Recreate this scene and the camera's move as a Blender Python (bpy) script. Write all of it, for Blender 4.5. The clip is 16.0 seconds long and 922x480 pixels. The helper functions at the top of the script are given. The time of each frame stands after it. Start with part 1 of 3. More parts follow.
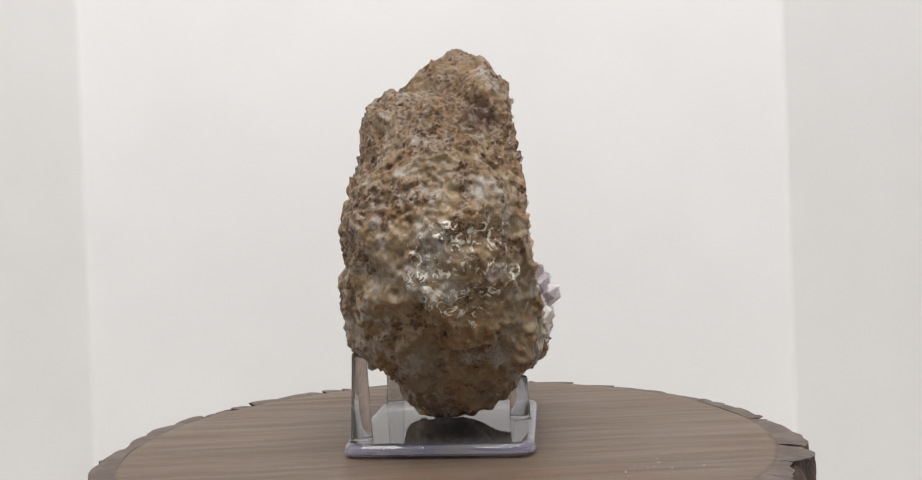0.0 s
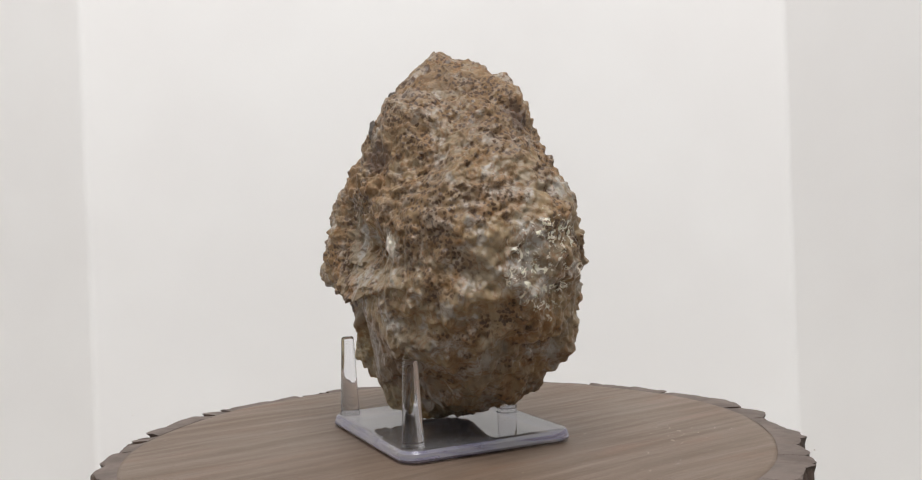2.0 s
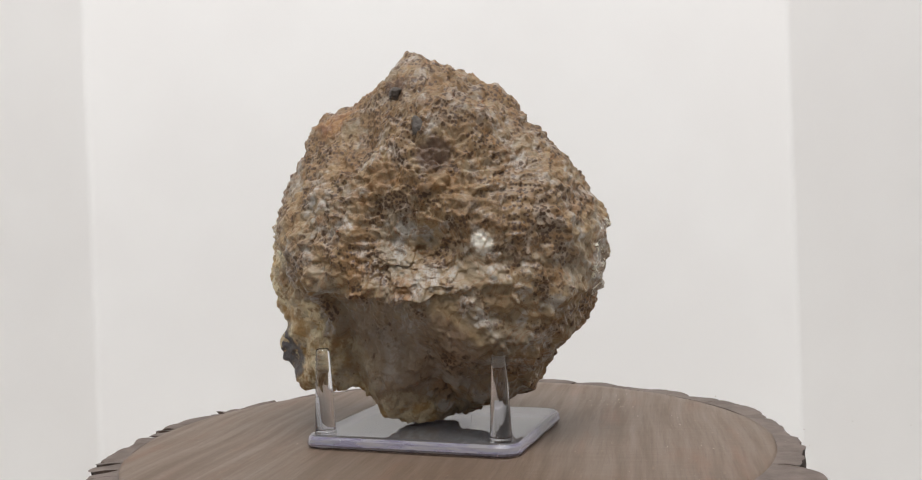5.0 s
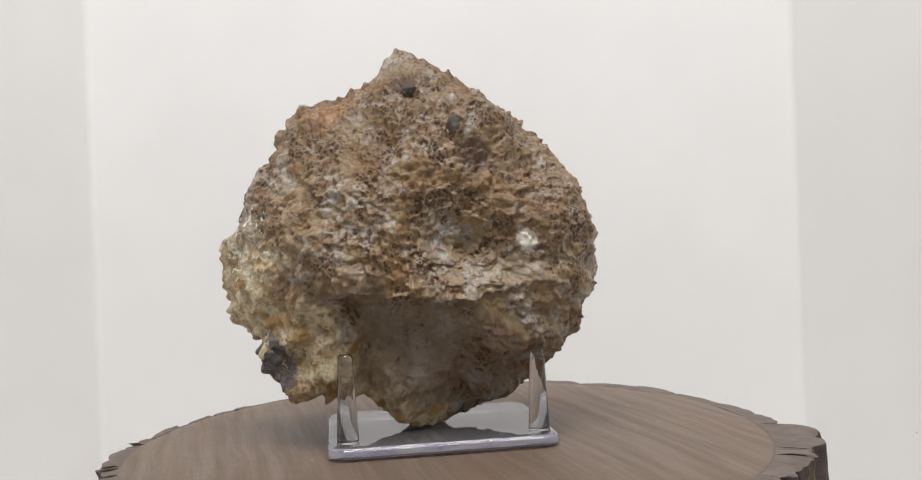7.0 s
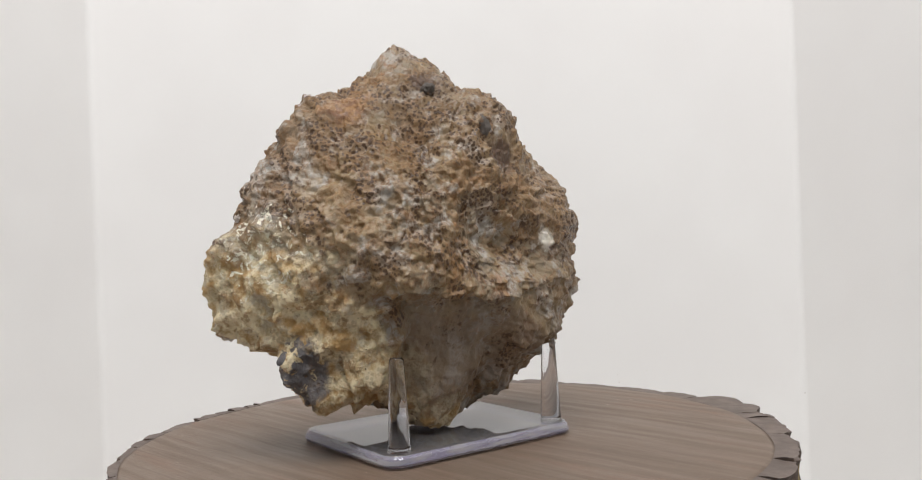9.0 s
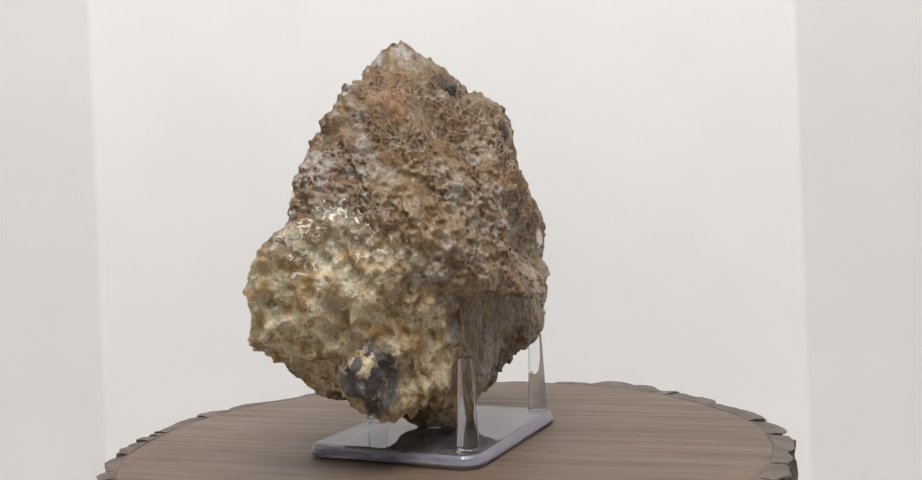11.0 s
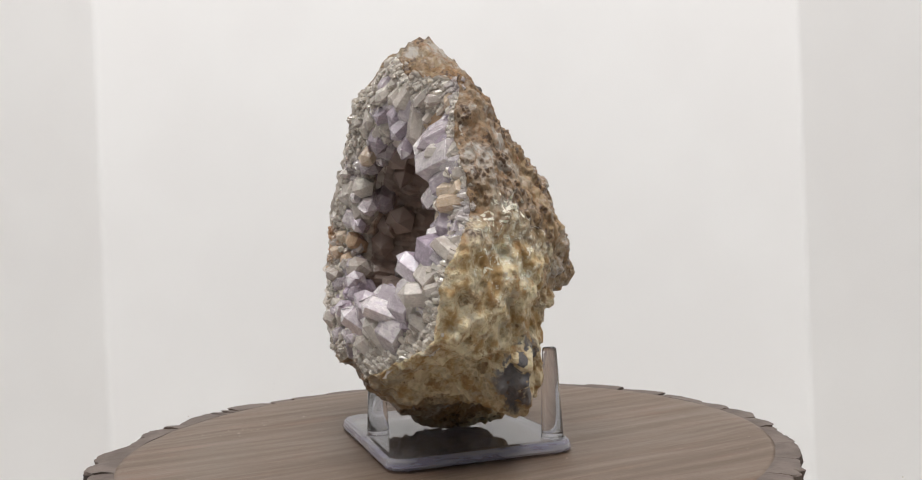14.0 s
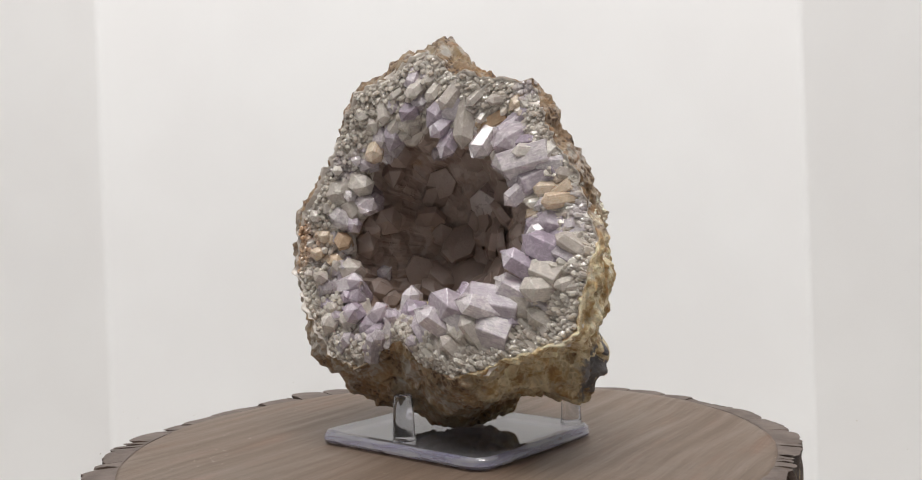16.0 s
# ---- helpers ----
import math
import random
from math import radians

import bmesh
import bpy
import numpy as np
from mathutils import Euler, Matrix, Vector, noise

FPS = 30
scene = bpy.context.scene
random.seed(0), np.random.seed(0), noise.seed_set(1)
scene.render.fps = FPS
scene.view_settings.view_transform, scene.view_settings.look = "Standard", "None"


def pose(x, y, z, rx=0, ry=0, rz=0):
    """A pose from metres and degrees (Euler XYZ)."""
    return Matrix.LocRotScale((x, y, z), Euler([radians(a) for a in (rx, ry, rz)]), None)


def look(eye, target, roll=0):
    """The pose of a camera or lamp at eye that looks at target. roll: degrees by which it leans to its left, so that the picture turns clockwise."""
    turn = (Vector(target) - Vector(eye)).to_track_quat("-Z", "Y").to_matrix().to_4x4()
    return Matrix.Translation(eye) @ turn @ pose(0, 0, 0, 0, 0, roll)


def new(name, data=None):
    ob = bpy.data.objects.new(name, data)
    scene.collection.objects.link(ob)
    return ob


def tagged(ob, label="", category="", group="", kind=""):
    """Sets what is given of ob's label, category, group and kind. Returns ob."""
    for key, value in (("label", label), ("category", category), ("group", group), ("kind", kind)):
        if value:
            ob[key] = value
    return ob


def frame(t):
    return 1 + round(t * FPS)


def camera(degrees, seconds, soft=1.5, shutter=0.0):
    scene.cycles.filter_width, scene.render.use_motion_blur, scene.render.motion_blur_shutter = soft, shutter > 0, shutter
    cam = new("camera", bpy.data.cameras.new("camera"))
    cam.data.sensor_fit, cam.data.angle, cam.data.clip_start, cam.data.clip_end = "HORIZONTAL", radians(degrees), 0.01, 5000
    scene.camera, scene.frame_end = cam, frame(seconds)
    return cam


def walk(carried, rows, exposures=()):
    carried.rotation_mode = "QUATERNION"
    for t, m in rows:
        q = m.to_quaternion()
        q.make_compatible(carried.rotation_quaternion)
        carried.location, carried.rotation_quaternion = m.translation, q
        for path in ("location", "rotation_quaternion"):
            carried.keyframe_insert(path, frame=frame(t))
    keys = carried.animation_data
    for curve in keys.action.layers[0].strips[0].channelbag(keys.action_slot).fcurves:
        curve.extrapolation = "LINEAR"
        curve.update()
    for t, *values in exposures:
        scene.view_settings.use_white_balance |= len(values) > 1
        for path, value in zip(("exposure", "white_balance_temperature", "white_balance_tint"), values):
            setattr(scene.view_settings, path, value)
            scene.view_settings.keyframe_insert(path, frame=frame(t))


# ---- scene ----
cam = camera(55.2, 16.0, soft=1.1)
walk(cam, [
    (0.0, look((-0.0030, -0.3412, 0.0770), (0.0332, 0.6588, 0.0708), -2.14)),
    (8.0, look((0.0000, -0.3412, 0.0770), (0.0234, 0.6588, 0.0723), -2.14)),
    (16.0, look((0.0030, -0.3412, 0.0770), (0.0128, 0.6588, 0.0736), -2.14)),
], exposures=[(0.0, 0.0), (16.0, 0.0)])

# the turning of the table, degrees at each second
TURN = [0.0, 15.7, 31.2, 46.4, 61.3, 76.1, 90.6, 104.9, 119.0, 133.2, 147.5, 162.0, 176.6, 191.3, 206.0, 220.8, 235.7]

# ---------------------------------------------------------------- light
world = bpy.data.worlds.new("room_light")
world.use_nodes = True
scene.world = world
world.node_tree.nodes["Background"].inputs[0].default_value = (0.97, 0.98, 1.0, 1)
world.node_tree.nodes["Background"].inputs[1].default_value = 0.19


def area_lamp(name, m, w, h, watts, color):
    data = bpy.data.lights.new(name, "AREA")
    data.shape, data.size, data.size_y, data.energy, data.color = "RECTANGLE", w, h, watts, color
    ob = new(name, data)
    ob.matrix_world = m
    return ob


area_lamp("ceiling_lamp", look((0.02, -0.44, 1.14), (0, 0.02, 0.0)), 0.90, 0.60, 15.3, (1.0, 0.988, 0.988))

# ---------------------------------------------------------------- helpers


def smooth(a, b, x):
    t = np.clip((x - a) / (b - a), 0, 1)
    return t * t * (3 - 2 * t)


def hashed(ix, iy, iz, seed):
    n = (ix * 374761393 + iy * 668265263 + iz * 1440662683 + seed * 974634533) & 0xFFFFFFFF
    n = ((n ^ (n >> 13)) * 1274126177) & 0xFFFFFFFF
    n = ((n ^ (n >> 16)) * 2246822519) & 0xFFFFFFFF
    return ((n ^ (n >> 15)) & 0xFFFFFF) / 0xFFFFFF


def noise_at(p, scale, seed=0):
    """Smooth noise of about -1 to 1 for rows of points; scale is the cell's size in metres."""
    q = p / scale + 37.3
    i = np.floor(q).astype(np.int64)
    f = q - i
    u = f * f * f * (f * (f * 6 - 15) + 10)
    total = np.zeros(len(p))
    for dx in (0, 1):
        for dy in (0, 1):
            for dz in (0, 1):
                a = hashed(i[:, 0] + dx, i[:, 1] + dy, i[:, 2] + dz, seed) * 2 - 1
                w = (u[:, 0] if dx else 1 - u[:, 0]) * (u[:, 1] if dy else 1 - u[:, 1]) * (u[:, 2] if dz else 1 - u[:, 2])
                total += a * w
    return total


def cells_at(p, scale, seed=0):
    """Distance to the nearest seed point, in cells, for rows of points."""
    q = p / scale + 53.7
    i = np.floor(q).astype(np.int64)
    best = np.full(len(p), 9.0)
    for dx in (-1, 0, 1):
        for dy in (-1, 0, 1):
            for dz in (-1, 0, 1):
                a, b, c = i[:, 0] + dx, i[:, 1] + dy, i[:, 2] + dz
                s = np.stack([a + hashed(a, b, c, seed), b + hashed(a, b, c, seed + 1), c + hashed(a, b, c, seed + 2)], 1)
                best = np.minimum(best, ((q - s) ** 2).sum(1))
    return np.sqrt(best)


def mesh_from(name, verts, faces, material, smooth_shade=True):
    me = bpy.data.meshes.new(name)
    me.from_pydata([tuple(v) for v in verts], [], [tuple(f) for f in faces])
    me.materials.append(material)
    me.validate()
    if smooth_shade:
        me.polygons.foreach_set("use_smooth", [True] * len(me.polygons))
    me.update()
    return me


def grid_faces(rows, cols, wrap=True, flip=False):
    r, c = np.meshgrid(np.arange(rows - 1), np.arange(cols if wrap else cols - 1), indexing="ij")
    r, c = r.ravel(), c.ravel()
    d = (c + 1) % cols
    f = np.stack([r * cols + c, r * cols + d, (r + 1) * cols + d, (r + 1) * cols + c], 1)
    return f[:, ::-1] if flip else f


def thing(name, label, category, kind="", group=""):
    return tagged(new(name), label, category, group, kind)


def part(name, data, parent, label=""):
    """Links a mesh or a bmesh as one object under a thing or part."""
    ob = new(name, data)
    ob.parent = parent
    return tagged(ob, label)


def bm_mesh(name, bm, material, smooth_shade=True):
    me = bpy.data.meshes.new(name)
    bmesh.ops.recalc_face_normals(bm, faces=bm.faces)
    bm.to_mesh(me)
    bm.free()
    me.materials.append(material)
    if smooth_shade:
        me.polygons.foreach_set("use_smooth", [True] * len(me.polygons))
    return me


# ---------------------------------------------------------------- materials


class Nodes:
    """Short words for building a node material."""

    def __init__(self, name):
        self.material = bpy.data.materials.new(name)
        self.material.use_nodes = True
        self.tree = self.material.node_tree
        self.bsdf = self.tree.nodes["Principled BSDF"]
        self.place = self.tree.nodes.new("ShaderNodeTexCoord").outputs["Object"]

    def set(self, socket, value):
        if isinstance(value, bpy.types.NodeSocket):
            self.tree.links.new(value, socket)
        elif isinstance(value, (tuple, list)) and len(value) == 3 and socket.type == "RGBA":
            socket.default_value = (*value, 1)
        else:
            socket.default_value = value

    def node(self, kind, out=0, **inputs):
        n = self.tree.nodes.new(kind)
        for key, value in inputs.items():
            self.set(n.inputs[int(key[1:]) if key[0] == "i" and key[1:].isdigit() else key.replace("_", " ")], value)
        return n.outputs[out]

    def noise(self, scale, detail=3.0, rough=0.6, vector=None, distortion=0.0, color=False):
        return self.node("ShaderNodeTexNoise", 1 if color else 0, Vector=vector or self.place, Scale=scale, Detail=detail, Roughness=rough, Distortion=distortion)

    def cells(self, scale, vector=None, out=0):
        return self.node("ShaderNodeTexVoronoi", out, Vector=vector or self.place, Scale=scale)

    def math(self, op, a, b=0.0, c=0.0):
        n = self.tree.nodes.new("ShaderNodeMath")
        n.operation = op
        for k, v in enumerate((a, b, c)):
            self.set(n.inputs[k], v)
        return n.outputs[0]

    def ramp(self, value, lo, hi, a=0.0, b=1.0):
        n = self.tree.nodes.new("ShaderNodeMapRange")
        n.interpolation_type = "SMOOTHSTEP"
        for k, v in enumerate((value, lo, hi, a, b)):
            self.set(n.inputs[k], v)
        return n.outputs[0]

    def mix(self, fac, a, b):
        n = self.tree.nodes.new("ShaderNodeMix")
        n.data_type = "RGBA"
        self.set(n.inputs[0], fac)
        self.set(n.inputs[6], a)
        self.set(n.inputs[7], b)
        return n.outputs[2]

    def near(self, point, inner, outer, wobble=None):
        """1 close to a point of the thing, 0 away from it."""
        n = self.tree.nodes.new("ShaderNodeVectorMath")
        n.operation = "DISTANCE"
        self.set(n.inputs[0], self.place)
        n.inputs[1].default_value = point
        d = n.outputs["Value"]
        if wobble is not None:
            d = self.math("ADD", d, wobble)
        return self.ramp(d, inner, outer, 1.0, 0.0)

    def stretched(self, x, y, z, vector=None):
        n = self.tree.nodes.new("ShaderNodeMapping")
        self.set(n.inputs[0], vector or self.place)
        n.inputs["Scale"].default_value = (x, y, z)
        return n.outputs[0]

    def random(self):
        return self.tree.nodes.new("ShaderNodeObjectInfo").outputs["Random"]

    def axis(self, k):
        n = self.tree.nodes.new("ShaderNodeSeparateXYZ")
        self.set(n.inputs[0], self.place)
        return n.outputs[k]

    def finish(self, color, rough, height=None, distance=0.001, strength=1.0, **more):
        self.set(self.bsdf.inputs["Base Color"], color)
        self.set(self.bsdf.inputs["Roughness"], rough)
        if height is not None:
            n = self.tree.nodes.new("ShaderNodeBump")
            n.inputs["Strength"].default_value = strength
            n.inputs["Distance"].default_value = distance
            self.set(n.inputs["Height"], height)
            self.tree.links.new(n.outputs[0], self.bsdf.inputs["Normal"])
        for key, value in more.items():
            self.set(self.bsdf.inputs[key.replace("_", " ")], value)
        return self.material


def board_material():
    n = Nodes("white_board")
    blotch = n.noise(6.0, 3)
    grain = n.noise(900.0, 2)
    color = n.mix(n.ramp(blotch, 0.3, 0.7), (0.80, 0.785, 0.77), (0.83, 0.82, 0.805))
    return n.finish(color, 0.62, grain, 0.0002, 0.2)


def table_material():
    n = Nodes("white_table")
    color = n.mix(n.noise(14.0, 4), (0.70, 0.69, 0.67), (0.78, 0.77, 0.75))
    return n.finish(color, 0.5, n.noise(500.0, 2), 0.0002, 0.2)


def wood_material():
    n = Nodes("sawn_wood")
    flow = n.noise(9.0, 2, 0.5, color=True)
    warp = n.tree.nodes.new("ShaderNodeVectorMath")
    warp.operation = "MULTIPLY_ADD"
    n.set(warp.inputs[0], flow)
    warp.inputs[1].default_value = (0.014, 0.014, 0.014)
    n.set(warp.inputs[2], n.place)
    streak = n.noise(30.0, 6, 0.62, vector=n.stretched(0.35, 7.0, 1.0, warp.outputs[0]))
    fine = n.noise(210.0, 4, 0.7, vector=n.stretched(0.22, 5.0, 1.0))
    saw = n.noise(330.0, 2, 0.6, vector=n.stretched(1.0, 0.12, 1.0))
    blotch = n.noise(16.0, 4)
    color = n.mix(n.ramp(streak, 0.30, 0.70), (0.142, 0.097, 0.067), (0.176, 0.124, 0.088))
    color = n.mix(n.ramp(fine, 0.50, 0.72, 0.0, 0.5), color, (0.088, 0.056, 0.039))
    color = n.mix(n.ramp(blotch, 0.45, 0.7, 0.0, 0.35), color, (0.19, 0.152, 0.12))
    color = n.mix(n.ramp(n.noise(24.0, 5, 0.65, vector=n.stretched(0.5, 2.6, 1.0)), 0.52, 0.70, 0.0, 0.5), color, (0.205, 0.115, 0.075))
    color = n.mix(n.ramp(n.noise(260.0, 5, 0.7, vector=n.stretched(0.6, 1.6, 1.0)), 0.60, 0.68, 0.0, 0.35), color, (0.26, 0.185, 0.13))
    dust = n.ramp(n.noise(700.0, 2), 0.71, 0.76, 0.0, 0.5)
    color = n.mix(dust, color, (0.45, 0.38, 0.31))
    high = n.math("ADD", n.math("MULTIPLY", fine, 0.7), n.math("MULTIPLY", saw, 0.4))
    return n.finish(color, n.ramp(streak, 0.2, 0.8, 0.62, 0.42), high, 0.0005, 0.55)


def bark_material():
    n = Nodes("bark")
    big = n.noise(60.0, 5)
    small = n.noise(420.0, 5, 0.7)
    color = n.mix(n.ramp(big, 0.35, 0.65), (0.032, 0.021, 0.016), (0.095, 0.062, 0.045))
    color = n.mix(n.ramp(small, 0.55, 0.75, 0.0, 0.6), color, (0.14, 0.10, 0.075))
    # pale yellow inner bark shows in streaks down the edge
    pale = n.math("MULTIPLY", n.ramp(n.axis(2), -0.004, -0.014), n.ramp(n.noise(170.0, 4, vector=n.stretched(1.0, 1.0, 0.22)), 0.52, 0.58))
    color = n.mix(pale, color, (0.50, 0.37, 0.14))
    return n.finish(color, 0.75, n.math("ADD", big, small), 0.0012, 0.8)


def rind_material():
    n = Nodes("bark_rim")
    big = n.noise(90.0, 5)
    color = n.mix(n.ramp(big, 0.35, 0.65), (0.105, 0.078, 0.064), (0.165, 0.128, 0.108))
    color = n.mix(n.ramp(n.noise(500.0, 4, 0.7), 0.58, 0.78, 0.0, 0.4), color, (0.07, 0.048, 0.038))
    return n.finish(color, 0.6, n.noise(260.0, 5), 0.0006, 0.5)


def acrylic_material():
    n = Nodes("clear_acrylic")
    return n.finish((0.97, 0.97, 0.995), 0.015, n.noise(160.0, 2), 0.0001, 0.05, Transmission_Weight=1.0, IOR=1.49)


def acrylic_sheet_material(index):
    """Clear sheet: light goes straight through, the surface mirrors."""
    n = Nodes("clear_acrylic_sheet")
    through_it = n.node("ShaderNodeBsdfTransparent", Color=(0.95, 0.95, 0.975, 1))
    gloss = n.node("ShaderNodeBsdfGlossy", Color=(1, 1, 1, 1), Roughness=0.02)
    fres = n.node("ShaderNodeFresnel", IOR=index)
    mixed = n.tree.nodes.new("ShaderNodeMixShader")
    n.set(mixed.inputs[0], fres)
    n.set(mixed.inputs[1], through_it)
    n.set(mixed.inputs[2], gloss)
    haze = n.tree.nodes.new("ShaderNodeMixShader")
    haze.inputs[0].default_value = 0.09 if index > 1.2 else 0.0
    n.set(haze.inputs[1], mixed.outputs[0])
    n.set(haze.inputs[2], n.node("ShaderNodeBsdfDiffuse", Color=(0.80, 0.80, 0.84, 1)))
    n.tree.links.new(haze.outputs[0], n.tree.nodes["Material Output"].inputs[0])
    return n.material


def acrylic_edge_material():
    n = Nodes("acrylic_edge")
    tone = n.noise(240.0, 3, vector=n.stretched(0.25, 0.25, 2.0))
    color = n.mix(n.ramp(tone, 0.35, 0.65), (0.66, 0.64, 0.92), (0.95, 0.94, 1.0))
    return n.finish(color, 0.07, tone, 0.0004, 0.5, Transmission_Weight=0.72, IOR=1.40)


def crust_material():
    n = Nodes("geode_crust")
    big = n.noise(34.0, 4, 0.6)
    mid = n.noise(115.0, 5, 0.62)
    small = n.noise(300.0, 4, 0.6)
    cluster = n.noise(75.0, 5, 0.66)
    shell = n.cells(185.0)
    wob = n.math("MULTIPLY", n.math("SUBTRACT", n.noise(120.0, 5, 0.65), 0.5), 0.036)
    # grey to honey quartz, cloudy
    quartz = n.mix(n.ramp(n.noise(62.0, 4, 0.6), 0.36, 0.64), (0.225, 0.182, 0.13), (0.29, 0.195, 0.098))
    quartz = n.mix(n.ramp(shell, 0.15, 0.62, 0.0, 0.3), quartz, (0.335, 0.255, 0.155))
    pane = n.ramp(n.noise(105.0, 4, 0.6), 0.50, 0.60, 0.0, 0.8)
    quartz = n.mix(n.math("MAXIMUM", pane, n.near((0.014, 0.064, 0.104), 0.004, 0.026, wob)), quartz, (0.40, 0.368, 0.325))
    # tan coat that thickens towards the top
    rise = n.ramp(n.axis(2), 0.03, 0.13, -0.05, 0.08)
    coat = n.ramp(n.math("ADD", n.math("ADD", big, n.math("MULTIPLY", mid, 0.9)), rise), 0.99, 1.10, 0.0, 0.8)
    tan = n.mix(n.ramp(small, 0.38, 0.64), (0.155, 0.088, 0.034), (0.305, 0.19, 0.09))
    color = n.mix(coat, quartz, tan)
    # amber and rust veils
    color = n.mix(n.ramp(n.noise(70.0, 5, 0.65, distortion=0.6), 0.54, 0.67, 0.0, 0.6), color, (0.30, 0.15, 0.052))
    # rust along the creases
    crease = n.ramp(n.math("ABSOLUTE", n.math("SUBTRACT", n.noise(95.0, 5, 0.65, distortion=0.8), 0.5)), 0.0, 0.035, 0.6, 0.0)
    color = n.mix(crease, color, (0.20, 0.092, 0.028))
    # cream lumpy side
    side = n.near((0.018, 0.076, 0.036), 0.036, 0.050, wob)
    foot = n.near((-0.013, 0.036, 0.024), 0.014, 0.019, n.math("MULTIPLY", wob, 0.5))
    for spot in ((-0.012, 0.016, 0.006), (-0.006, 0.056, 0.044)):
        foot = n.math("MAXIMUM", foot, n.near(spot, 0.013, 0.018, n.math("MULTIPLY", wob, 0.5)))
    cream = n.mix(n.ramp(n.noise(150.0, 5, 0.65), 0.36, 0.60), (0.38, 0.235, 0.09), (0.76, 0.65, 0.43))
    cream = n.mix(n.ramp(n.noise(90.0, 4, 0.6), 0.53, 0.64, 0.0, 0.6), cream, (0.50, 0.45, 0.355))
    cream = n.mix(n.ramp(n.noise(130.0, 5, 0.7), 0.53, 0.63, 0.0, 0.75), cream, (0.28, 0.15, 0.05))
    lump = n.math("MAXIMUM", side, foot)
    color = n.mix(lump, color, cream)
    # slate window in the crust, with cream webs on it
    slate = n.near((0.003, 0.068, 0.031), 0.011, 0.015, n.math("MULTIPLY", wob, 0.5))
    web = n.ramp(n.noise(150.0, 4, 0.55, distortion=0.8), 0.54, 0.57, 1.0, 0.0)
    slate = n.math("MULTIPLY", slate, web)
    color = n.mix(slate, color, n.mix(n.ramp(mid, 0.4, 0.6), (0.115, 0.108, 0.112), (0.19, 0.175, 0.17)))
    # smooth smoky quartz in the hollow under the ledge
    smoky = n.math("MAXIMUM", n.near((-0.022, 0.018, 0.032), 0.015, 0.026, wob), n.near((-0.027, -0.004, 0.032), 0.013, 0.025, wob))
    color = n.mix(n.math("MULTIPLY", smoky, 0.6), color, n.mix(n.ramp(mid, 0.35, 0.65), (0.19, 0.135, 0.095), (0.29, 0.235, 0.185)))
    # small open pits
    pits = n.math("MULTIPLY", n.ramp(n.cells(260.0), 0.14, 0.22, 1.0, 0.0), n.ramp(n.noise(70.0, 3), 0.56, 0.64))
    color = n.mix(n.math("MULTIPLY", pits, 0.7), color, (0.17, 0.088, 0.036))
    # brown mineral grains in clusters
    mask = n.ramp(n.math("ADD", cluster, n.math("MULTIPLY", rise, 0.7)), 0.49, 0.60)
    for spot, inner, outer in (((-0.030, -0.040, 0.086), 0.008, 0.026), ((-0.034, 0.006, 0.106), 0.004, 0.014), ((-0.012, 0.012, 0.134), 0.004, 0.012), ((-0.0262, 0.0509, 0.0684), 0.003, 0.010), ((-0.032, 0.030, 0.070), 0.003, 0.010), ((0.012, -0.030, 0.118), 0.004, 0.012)):
        mask = n.math("MAXIMUM", mask, n.near(spot, inner, outer, wob))
    mask = n.math("MULTIPLY", mask, n.math("SUBTRACT", 1.0, n.math("MULTIPLY", lump, 0.7)))
    color = n.mix(n.math("MULTIPLY", mask, 0.55), color, (0.20, 0.112, 0.045))
    dots = n.ramp(n.math("SUBTRACT", n.cells(720.0), n.math("MULTIPLY", n.noise(300.0, 4, 0.7), 1.2)), -0.22, -0.09, 1.0, 0.0)
    stray = n.math("MULTIPLY", n.math("MULTIPLY", n.ramp(n.cells(400.0), 0.07, 0.14, 1.0, 0.0), n.ramp(n.noise(50.0, 3), 0.45, 0.55)), 0.8)
    grains = n.math("MAXIMUM", n.math("MULTIPLY", n.math("MULTIPLY", dots, mask), 0.95), stray)
    color = n.mix(grains, color, (0.070, 0.034, 0.014))
    # dark hollows near the top
    for spot, size in (((0.002, 0.045, 0.1225), 0.0030), ((-0.009, 0.013, 0.135), 0.0035), ((0.016, -0.034, 0.119), 0.0040), ((-0.0277, -0.0058, 0.1063), 0.0045)):
        color = n.mix(n.math("MULTIPLY", n.near(spot, size, size * 2.0, n.math("MULTIPLY", wob, 0.35)), 0.8), color, (0.085, 0.045, 0.026))
    rust = n.near((0.001, 0.043, 0.1250), 0.005, 0.011, n.math("MULTIPLY", wob, 0.5))
    color = n.mix(n.math("MULTIPLY", rust, 0.7), color, n.mix(n.ramp(small, 0.4, 0.6), (0.20, 0.085, 0.032), (0.40, 0.22, 0.09)))
    # white lacy films
    lace = n.ramp(n.noise(300.0, 5, 0.65, distortion=1.0), 0.555, 0.575)
    film = n.math("MAXIMUM", n.near((0.010, -0.062, 0.066), 0.006, 0.026, wob), n.near((0.012, 0.073, 0.0735), 0.008, 0.021, wob))
    lace = n.math("MULTIPLY", n.ramp(film, 0.15, 0.5), lace)
    color = n.mix(n.math("MULTIPLY", lace, 0.92), color, (0.86, 0.81, 0.67))
